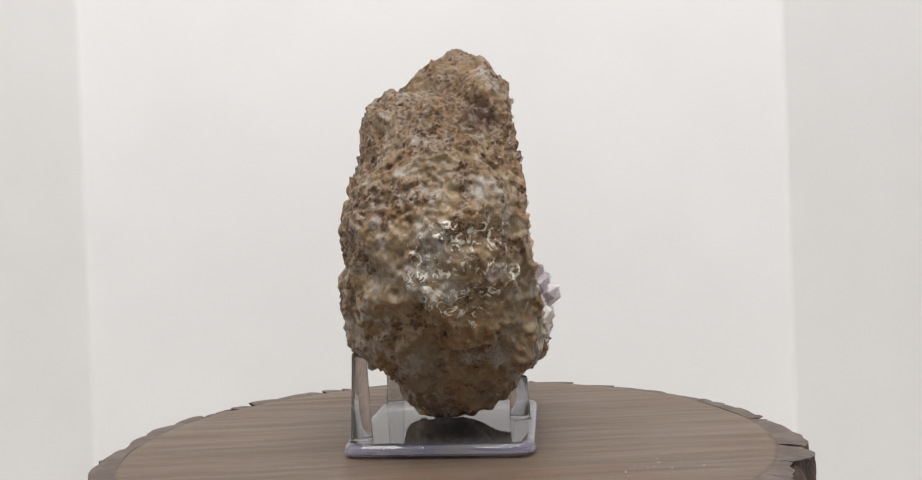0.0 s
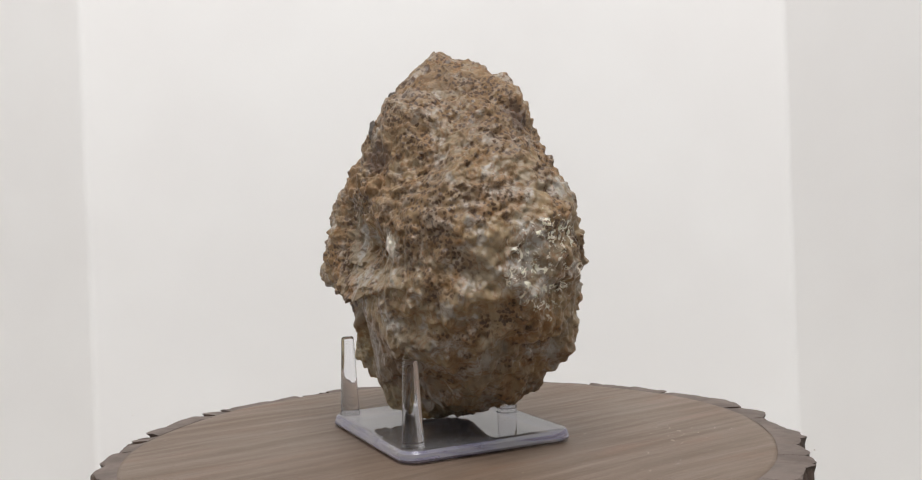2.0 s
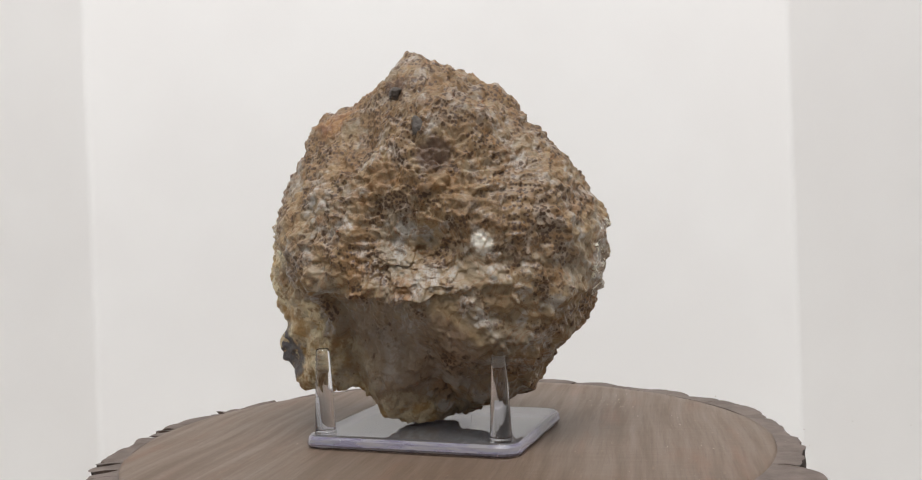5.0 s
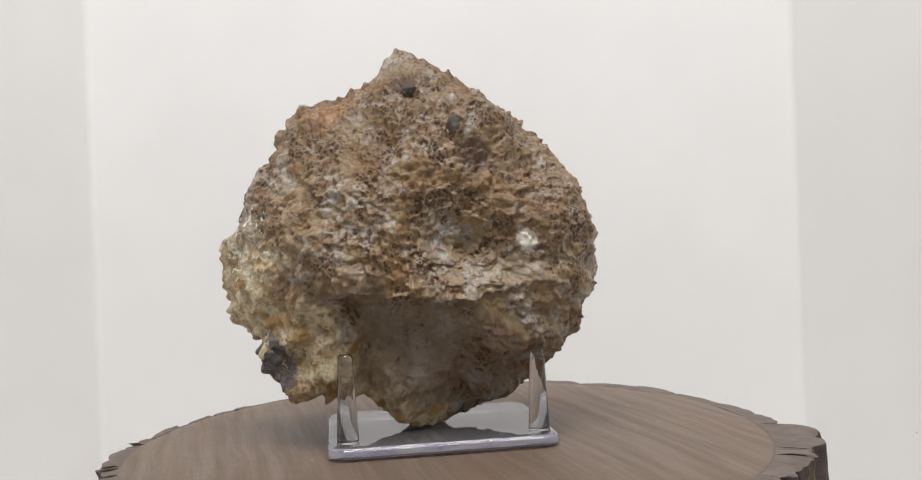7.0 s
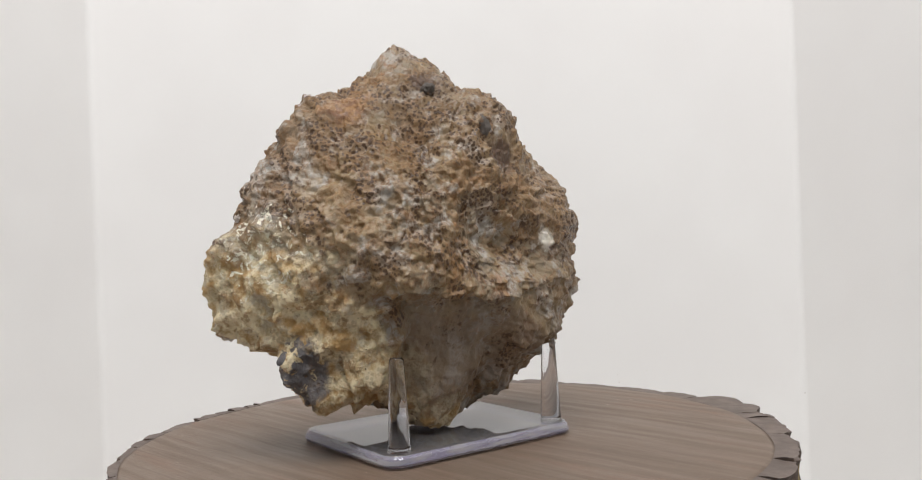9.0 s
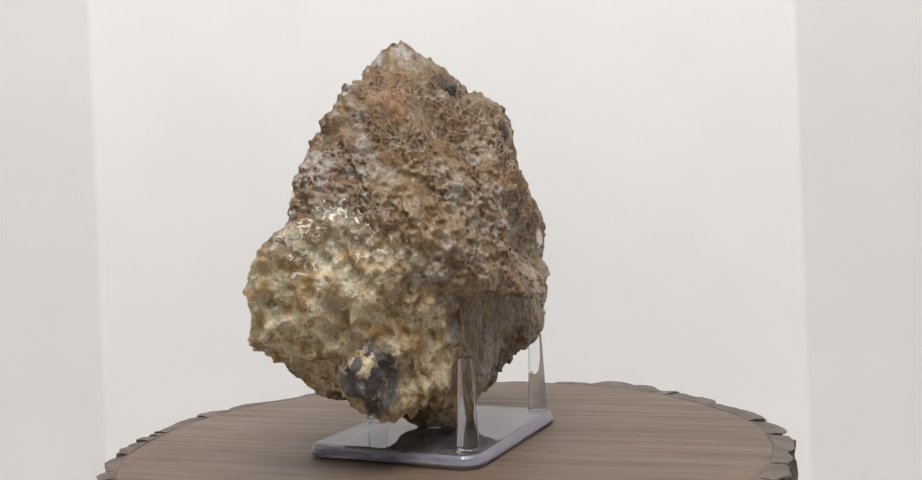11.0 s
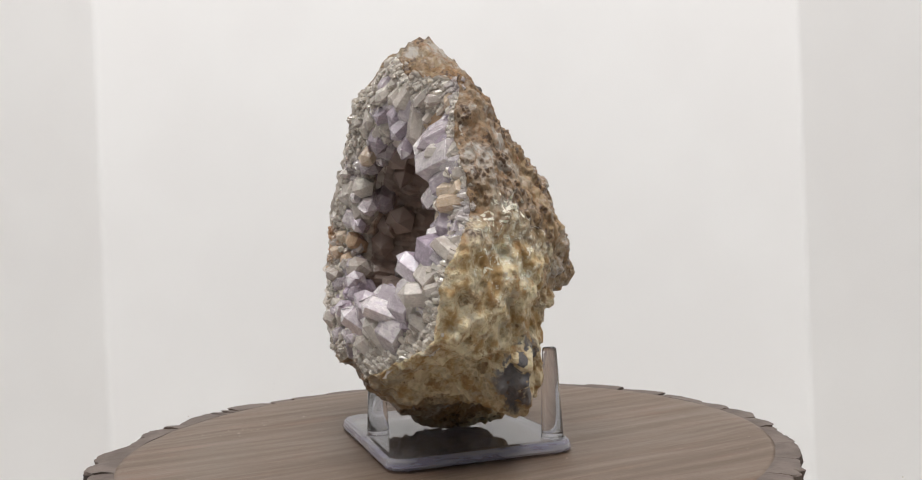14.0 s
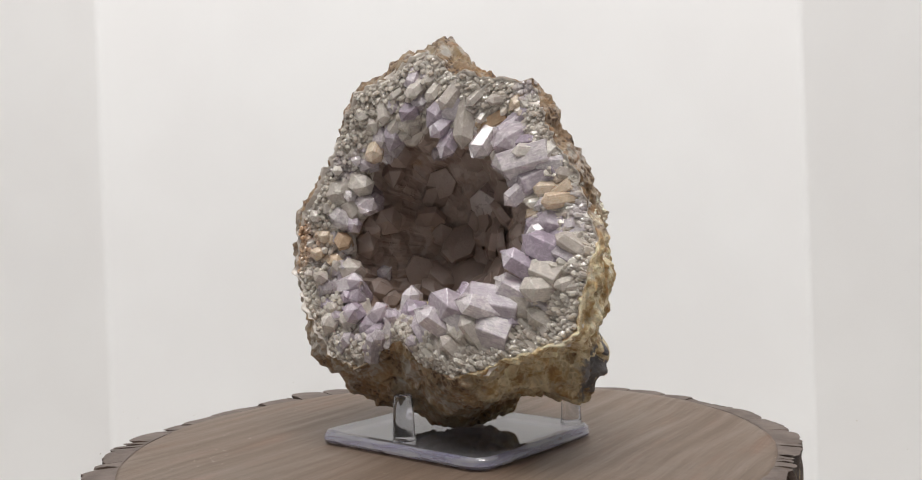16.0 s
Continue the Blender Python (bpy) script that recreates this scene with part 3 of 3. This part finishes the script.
def place(x, y, z):
    """From the face's own axes (out of the face, sideways, up) to the stone."""
    return CORE + np.outer(x, AX) + np.outer(y, AY) + np.outer(z, AZ)


def way(psi, phi):
    return np.outer(np.cos(psi), AX) + np.outer(np.sin(psi) * np.cos(phi), AY) + np.outer(np.sin(psi) * np.sin(phi), AZ)


def bend(y, z):
    """How far the broken face falls back towards one side and the top."""
    side = np.maximum(0, y - 0.022) * (0.10 + 0.20 * smooth(-0.014, 0.008, z))
    proud = 0.0040 * smooth(-0.006, -0.020, z) * smooth(-0.012, 0.006, y) * smooth(0.055, 0.030, y)
    away = ((np.stack([y, z], 1)[:, None, :] - FACE_SPOTS[None]) ** 2).sum(2)
    relief = np.exp(-away / (2 * 0.018 ** 2)) @ np.array(FACE_RELIEF) / 1000
    return side + 0.22 * np.maximum(0, z - 0.032) - proud - relief


def rim_of(phi):
    """Angle from the face's axis at which the outer wall meets the cut, and the wall's radius there."""
    best = np.full(len(phi), 0.6)
    done = np.zeros(len(phi), bool)
    for psi in np.linspace(1.6, 0.6, 201):
        d = way(np.full(len(phi), psi), phi)
        r = stone_radius(d)
        hit = (r * math.cos(psi) > FACE_AT - 0.0030 - bend(r * math.sin(psi) * np.cos(phi), r * math.sin(psi) * np.sin(phi))) & ~done
        best[hit] = psi
        done |= hit
    r = stone_radius(way(best, phi))
    return best, r


def crack_distance(p):
    """Distance from a jagged crack low on the cream side."""
    q = p + 0.0012 * np.stack([noise_at(p, 0.004, s) for s in (71, 72, 73)], 1)
    best = np.full(len(p), 1.0)
    for a, b in (((0.027, 0.051, 0.041), (0.0285, 0.050, 0.034)), ((0.0285, 0.050, 0.034), (0.033, 0.043, 0.025))):
        a, b = np.array(a), np.array(b)
        t = np.clip(((q - a) @ (b - a)) / ((b - a) @ (b - a)), 0, 1)
        near = a + np.outer(t, b - a)
        # taken across the way out from the core, so that it follows the surface
        away = q - near
        out = near - CORE
        out /= np.linalg.norm(out, axis=1)[:, None]
        away -= (away * out).sum(1)[:, None] * out
        best = np.minimum(best, np.linalg.norm(away, axis=1))
    return best


def roughness_of(p):
    """Lumps, knobs, ledges and pits of the crust, in metres along the radius."""
    az = np.degrees(np.arctan2(p[:, 1] - CORE[1], p[:, 0] - CORE[0])) % 360
    z = p[:, 2] + 0.008 * noise_at(p, 0.017, 51) + 0.003 * noise_at(p, 0.006, 52)
    azw = az + 9 * noise_at(p, 0.012, 53)
    lumpy = smooth(0.054, 0.034, np.linalg.norm(p - np.array([0.010, 0.068, 0.038]), axis=1) + 0.005 * noise_at(p, 0.012, 54))
    # smooth hollow under the ledge at the back
    hollowed = smooth(118, 124, azw) * smooth(215, 190, azw) * smooth(0.0555, 0.0525, z) * smooth(0.010, 0.030, z)
    ledge = smooth(190, 215, azw) * smooth(300, 280, azw) * smooth(0.057, 0.052, z) * smooth(0.014, 0.03, z)
    soft = noise_at(p, 0.020, 11) * 0.0015 + noise_at(p, 0.010, 12) * 0.0014
    warped = p + 0.0009 * np.stack([noise_at(p, 0.007, s) for s in (21, 22, 23)], 1)
    scallop = (np.minimum(cells_at(warped, 0.0090, 13), 0.85) ** 2 - 0.28) * 0.0022
    knobs = (0.5 - cells_at(warped, 0.0060, 20)) * 0.0016 + scallop
    fine = (cells_at(warped, 0.0034, 14) ** 2 - 0.25) * 0.0015 + noise_at(p, 0.0016, 15) * 0.0007 + np.abs(noise_at(warped, 0.0045, 24)) * 0.0009
    pits = np.minimum(0, cells_at(warped, 0.0085, 16) - 0.45) * 0.007
    ridge = (0.45 - np.abs(noise_at(warped, 0.013, 17))) * 0.0034
    terrace = smooth(0.05, 0.22, noise_at(warped, 0.0065, 19)) * 0.0011
    calm = 1 - 0.75 * hollowed
    return (soft + knobs + ridge * 0.45 + terrace) * calm + fine * (0.35 + 0.65 * calm) + lumpy * (pits + ridge * 1.1 + knobs * 0.5) - 0.0062 * hollowed- 0.0030 * ledge - 0.0016 * np.exp(-(crack_distance(p) / 0.00055) ** 2)


def rim_width(phi):
    """Half width of the face along phi, with the crust's own unevenness."""
    return np.interp(np.mod(phi, 2 * math.pi), RIM_PHI, RIM_WIDE)


def rim_table(count):
    phi = np.linspace(0, 2 * math.pi, count)
    psi, r = rim_of(phi)
    return phi, (r + roughness_of(CORE + way(psi, phi) * r[:, None])) * np.sin(psi)


RIM_PHI, RIM_WIDE = rim_table(620)


def crust_mesh():
    cols, rows = 720, 400
    phi = np.arange(cols) / cols * 2 * math.pi
    psi0, _ = rim_of(phi)
    out = []
    for k in range(rows):
        f = k / (rows - 1)
        psi = psi0 + (math.pi - 0.004 - psi0) * f
        d = way(psi, phi)
        r = stone_radius(d)
        p = CORE + d * r[:, None]
        bump = roughness_of(p)
        p = CORE + d * (r + bump)[:, None]
        p[:, 2] = np.maximum(p[:, 2], 0.0062 + 0.0012 * noise_at(p, 0.006, 33) ** 2)
        out.append(p)
    # broken lip that rolls from the wall over to the face
    lip, edge = [], out[0]
    local = edge - CORE
    lx, ly, lz = local @ AX, local @ AY, local @ AZ
    for f in (0.97, 0.90, 0.80, 0.55, 0.25, 0.08):
        x = lx + 0.0016 * math.sin((1 - f) * 1.5) ** 0.6 - 0.014 * max(0, 0.96 - f)
        q = place(x, ly * (0.86 + 0.14 * f), lz * (0.86 + 0.14 * f))
        q += 0.0007 * noise_at(q, 0.003, 31)[:, None] * AX
        lip.append(q)
    verts = np.concatenate(lip[::-1] + out)
    me = mesh_from("crust", verts, grid_faces(len(lip) + rows, cols, flip=True), CRUST)
    me.materials.append(MILKY)
    # the milky quartz comes out to the rim, but for one low side
    low = smooth(0.010, -0.016, lz + 0.006 * noise_at(edge, 0.010, 81)) * smooth(-0.030, -0.010, ly)
    reach = len(lip) + np.round(-1 - 3 * low).astype(int)
    index = np.zeros((len(lip) + rows - 1, cols), int)
    for k in range(len(lip) + 16):
        index[k] = k < reach
    me.polygons.foreach_set("material_index", index.ravel().tolist())
    return me


OPEN = 0.69   # width of the hollow's mouth against the face
BACK = -0.015  # depth of the hollow


def hollow(u, phi, rim):
    """A point of the lining: u 0 at the rim, 1 at the mouth's throat, 2 at the hollow's bottom."""
    wave = 1 + 0.07 * np.sin(3 * phi + 0.6) + 0.05 * np.sin(5 * phi + 2.0)
    mouth = OPEN * wave
    a = np.clip(u, 0, 1)
    b = np.clip(u - 1, 0, 1)
    rho = rim * (0.985 - (0.985 - mouth) * a) * np.cos(b * math.pi / 2) ** 0.55
    throat = FACE_AT - 0.0040 - 0.010 * a ** 1.5
    x = throat + (BACK - throat) * np.sin(b * math.pi / 2)
    y, z = rho * np.cos(phi), rho * np.sin(phi)
    proud = np.clip(-0.6 * (z + 0.012), 0, 0.0035) * smooth(0.045, 0.020, np.abs(y)) * smooth(0.05, 0.3, a)
    return x - bend(y, z) + proud, y, z


def lining_mesh(name, u0, u1, rows, material):
    cols = 260
    phi = np.arange(cols) / cols * 2 * math.pi
    rim = rim_width(phi)
    out = []
    for k in range(rows):
        u = np.full(cols, u0 + (u1 - u0) * k / (rows - 1))
        x, y, z = hollow(u, phi, rim)
        p = place(x, y, z)
        bump = (0.5 - cells_at(p, 0.007, 41)) * 0.004 + noise_at(p, 0.012, 42) * 0.0015
        axis = place(np.full(cols, 0.02), y * 0, z * 0)
        d = axis - p
        d /= np.linalg.norm(d, axis=1)[:, None]
        out.append(p + d * bump[:, None])
    return mesh_from(name, np.concatenate(out), grid_faces(rows, cols, flip=False), material, False)


def quartz_points(rng, stem):
    """Base ring, shoulder ring and tip of one six-sided crystal, radius 1."""
    tilt, tip = rng.uniform(-0.25, 0.25), (rng.uniform(-0.25, 0.25), rng.uniform(-0.25, 0.25))
    sides = [rng.uniform(0.82, 1.12) for _ in range(6)]
    cap = rng.uniform(0.55, 0.95)
    ring = []
    for z, f in ((-1.6, 1.05), (stem, 1.0)):
        for k in range(6):
            a = (k + 0.25 * tilt) * math.pi / 3
            ring.append((sides[k] * f * math.cos(a), sides[k] * f * math.sin(a), z + (rng.uniform(-0.2, 0.2) if z > -1 else 0)))
    ring.append((tip[0] * 0.8, tip[1] * 0.8, stem + cap))
    ring.append((tip[0] * 0.8 + rng.uniform(-0.3, 0.3), tip[1] * 0.8 + rng.uniform(-0.3, 0.3), stem + cap - 0.04))
    faces = [(k, (k + 1) % 6, 6 + (k + 1) % 6, 6 + k) for k in range(6)]
    # a short ridge between two tips, as real points have
    faces += [(6, 7, 12), (7, 8, 12), (8, 9, 13, 12), (9, 10, 13), (10, 11, 13), (11, 6, 12, 13)]
    return ring, faces


def crystal_mesh(rng, stem, material):
    bm = bmesh.new()
    ring, faces = quartz_points(rng, stem)
    vs = [bm.verts.new(v) for v in ring]
    for f in faces:
        bm.faces.new([vs[k] for k in f])
    bm.faces.new([vs[k] for k in range(5, -1, -1)])
    bmesh.ops.bevel(bm, geom=list(bm.edges), offset=0.035, segments=1, affect="EDGES")
    return bm_mesh("crystal", bm, material, False)


def aim(p, d, size, spin, stretch=1.0):
    q = Vector(d).normalized().to_track_quat("Z", "Y").to_matrix().to_4x4()
    return Matrix.Translation(Vector(p)) @ q @ pose(0, 0, 0, 0, 0, spin) @ Matrix.Diagonal((size, size, size * stretch, 1))


def geode():
    stone = thing("geode", "half geode of violet quartz points in a brown speckled crust", "geode")
    part("crust", crust_mesh(), stone, "brown speckled rough crust with cream lumps and grey quartz")
    part("rim_quartz", lining_mesh("rim_quartz", 0.0, 1.05, 60, MILKY), stone, "milky pale quartz band inside the crust")
    part("hollow_lining", lining_mesh("hollow_lining", 1.03, 1.9995, 70, DEEP), stone, "smoky brown quartz hollow with its shade painted into the colour")
    for spot, size in (((-0.027, -0.001, 0.118), (0.0022, 0.0026, 0.0048)), ((-0.010, 0.013, 0.136), (0.0026, 0.0030, 0.0026)), ((-0.018, -0.008, 0.134), (0.0024, 0.0026, 0.0030))):
        d = np.array(spot) - CORE
        d /= np.linalg.norm(d)
        at = CORE + d * (stone_radius(d[None])[0] - 0.0010)
        bm = bmesh.new()
        bmesh.ops.create_icosphere(bm, subdivisions=4, radius=1.0)
        co = np.array([v.co[:] for v in bm.verts])
        push = 1 + 0.45 * noise_at(co + np.array(spot) * 900, 0.7, 61) + 0.22 * noise_at(co, 0.28, 62)
        for v, k in zip(bm.verts, push):
            v.co = Vector(at) + Vector([v.co[i] * k * size[i] for i in range(3)])
        part("pebble", bm_mesh("pebble", bm, PEBBLE), stone, "dark grey pebble grown into the crust")
    rng = random.Random(11)
    kinds = {m: [crystal_mesh(rng, s, m) for s in (0.2, 0.5, 0.9, 1.4, 2.2, 3.0, 3.8)] for m in (VIOLET, CLEAR, RUSTY, DIM_SMOKY, PALE, HONEY)}

    def grow(phi, u, size, material, inward=0.55, stretch=1.0, label="", stems=(0, 1, 2, 3)):
        ph = np.array([phi])
        x, y, z = hollow(np.array([u]), ph, rim_width(ph))
        p = place(x, y, z)[0]
        radial = math.cos(phi) * AY + math.sin(phi) * AZ
        d = AX * (1 - inward) - radial * inward
        d = d + np.array([rng.uniform(-0.36, 0.36) for _ in range(3)])
        ob = part("crystal", kinds[material][rng.choice(stems)], stone, label)
        ob.matrix_local = aim(p + d / np.linalg.norm(d) * size * 0.35, d, size, rng.uniform(0, 60), stretch)

    # large points that stand out round the mouth
    for deg, u, size, m, inward in ((113, 0.92, 0.0074, VIOLET, 0.45), (72, 0.62, 0.0056, VIOLET, 0.72), (27, 0.62, 0.0066, VIOLET, 0.6), (19, 0.72, 0.0050, VIOLET, 0.7), (40, 0.66, 0.0056, VIOLET, 0.7),
                                    (162, 0.85, 0.0062, CLEAR, 0.7), (154, 0.62, 0.0056, CLEAR, 0.7), (-158, 0.90, 0.0052, CLEAR, 0.75), (-143, 0.98, 0.0066, VIOLET, 0.8), (-132, 0.85, 0.0060, CLEAR, 0.7),
                                    (-31, 0.92, 0.0078, VIOLET, 0.74), (-44, 0.92, 0.0066, VIOLET, 0.74), (-38, 0.55, 0.0062, VIOLET, 0.6), (-25, 0.78, 0.0058, CLEAR, 0.55), (-7, 0.86, 0.0060, VIOLET, 0.82), (2, 0.8, 0.0050, VIOLET, 0.8), (-14, 0.75, 0.0052, CLEAR, 0.75),
                                    (-82, 0.85, 0.0056, VIOLET, 0.78), (-64, 0.8, 0.0060, VIOLET, 0.75), (95, 0.75, 0.0046, CLEAR, 0.7), (-112, 0.75, 0.0056, VIOLET, 0.75)):
        grow(radians(deg), u, size, m, inward, 1.0, "", (0, 1, 2))
    grow(radians(75), 1.86, 0.0070, PALE, 0.25, 0.45, "", (0, 0))
    for deg, u in ((-109, 1.14), (-96, 1.20)):
        grow(radians(deg), u, 0.0070, HONEY, 0.8, 0.8, "", (0, 0))

    def kind_at(phi, u):
        deg = math.degrees(phi) % 360
        if (176 < deg < 194 or 48 < deg < 62 or 106 < deg < 118 or 8 < deg < 16 or 278 < deg < 284) and rng.random() < 0.6:
            return RUSTY
        return VIOLET if rng.random() < 0.10 + 0.8 * u else CLEAR

    # columns that run from the rim to the mouth, and shorter ones between them
    for k in range(86):
        phi = ((k + rng.uniform(-1.2, 1.2)) / 86 % 1) * 2 * math.pi
        u = rng.uniform(0.55, 0.92)
        grow(phi, u, rng.uniform(0.0026, 0.0046), kind_at(phi, u + 0.1), rng.uniform(0.55, 0.84), 1.0, "", (1, 2, 3, 4))
    for k in range(140):
        phi = (k * 0.618034 % 1) * 2 * math.pi
        u = 0.22 + 0.70 * rng.random()
        grow(phi, u, rng.uniform(0.0018, 0.0034), kind_at(phi, u - 0.1), rng.uniform(0.50, 0.80), 1.0, "", (1, 2, 3, 4))
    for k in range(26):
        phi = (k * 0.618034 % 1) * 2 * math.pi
        grow(phi, 1.06 + 0.25 * rng.random(), rng.uniform(0.0035, 0.0060), VIOLET if k % 3 == 0 else DIM_SMOKY, 0.75, 1.0, "", (0, 1))
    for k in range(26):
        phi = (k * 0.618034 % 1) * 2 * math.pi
        grow(phi, 1.35 + 0.6 * math.sqrt(rng.random()), rng.uniform(0.005, 0.0085), DIM_SMOKY, 0.5, 0.22, "", (0, 0))
    # fine druse near the rim
    verts, faces = [], []
    count = 9000
    phis = np.array([rng.random() * 2 * math.pi for _ in range(count)])
    us = np.array([0.85 * rng.random() ** 1.2 for _ in range(count)])
    x, y, z = hollow(us, phis, rim_width(phis))
    spots = place(x, y, z)
    for k in range(count):
        ring, fs = quartz_points(rng, rng.uniform(0.4, 2.6))
        size = rng.uniform(0.00035, 0.0009) * (1 + 1.0 * us[k])
        radial = math.cos(phis[k]) * AY + math.sin(phis[k]) * AZ
        d = AX * 0.42 - radial * (0.35 + 0.9 * us[k]) + np.array([rng.uniform(-0.3, 0.3) for _ in range(3)])
        m = aim(spots[k] + d * size, d, size, rng.uniform(0, 60))
        base = len(verts)
        verts += [m @ Vector(v) for v in ring]
        faces += [tuple(base + i for i in f) for f in fs] + [tuple(range(base + 5, base - 1, -1))]
    druse = part("druse", mesh_from("druse", verts, faces, DRUSE, False), stone, "fine white and rusty quartz grains along the rim")
    tagged(druse, kind="stuff")
    return stone


stone = geode()


def motions():
    rows = [(float(t), pose(0, 0, 0, 0, 0, a)) for t, a in enumerate(TURN)]
    for ob in (slab, stand, stone, spill):
        walk(ob, rows)


motions()
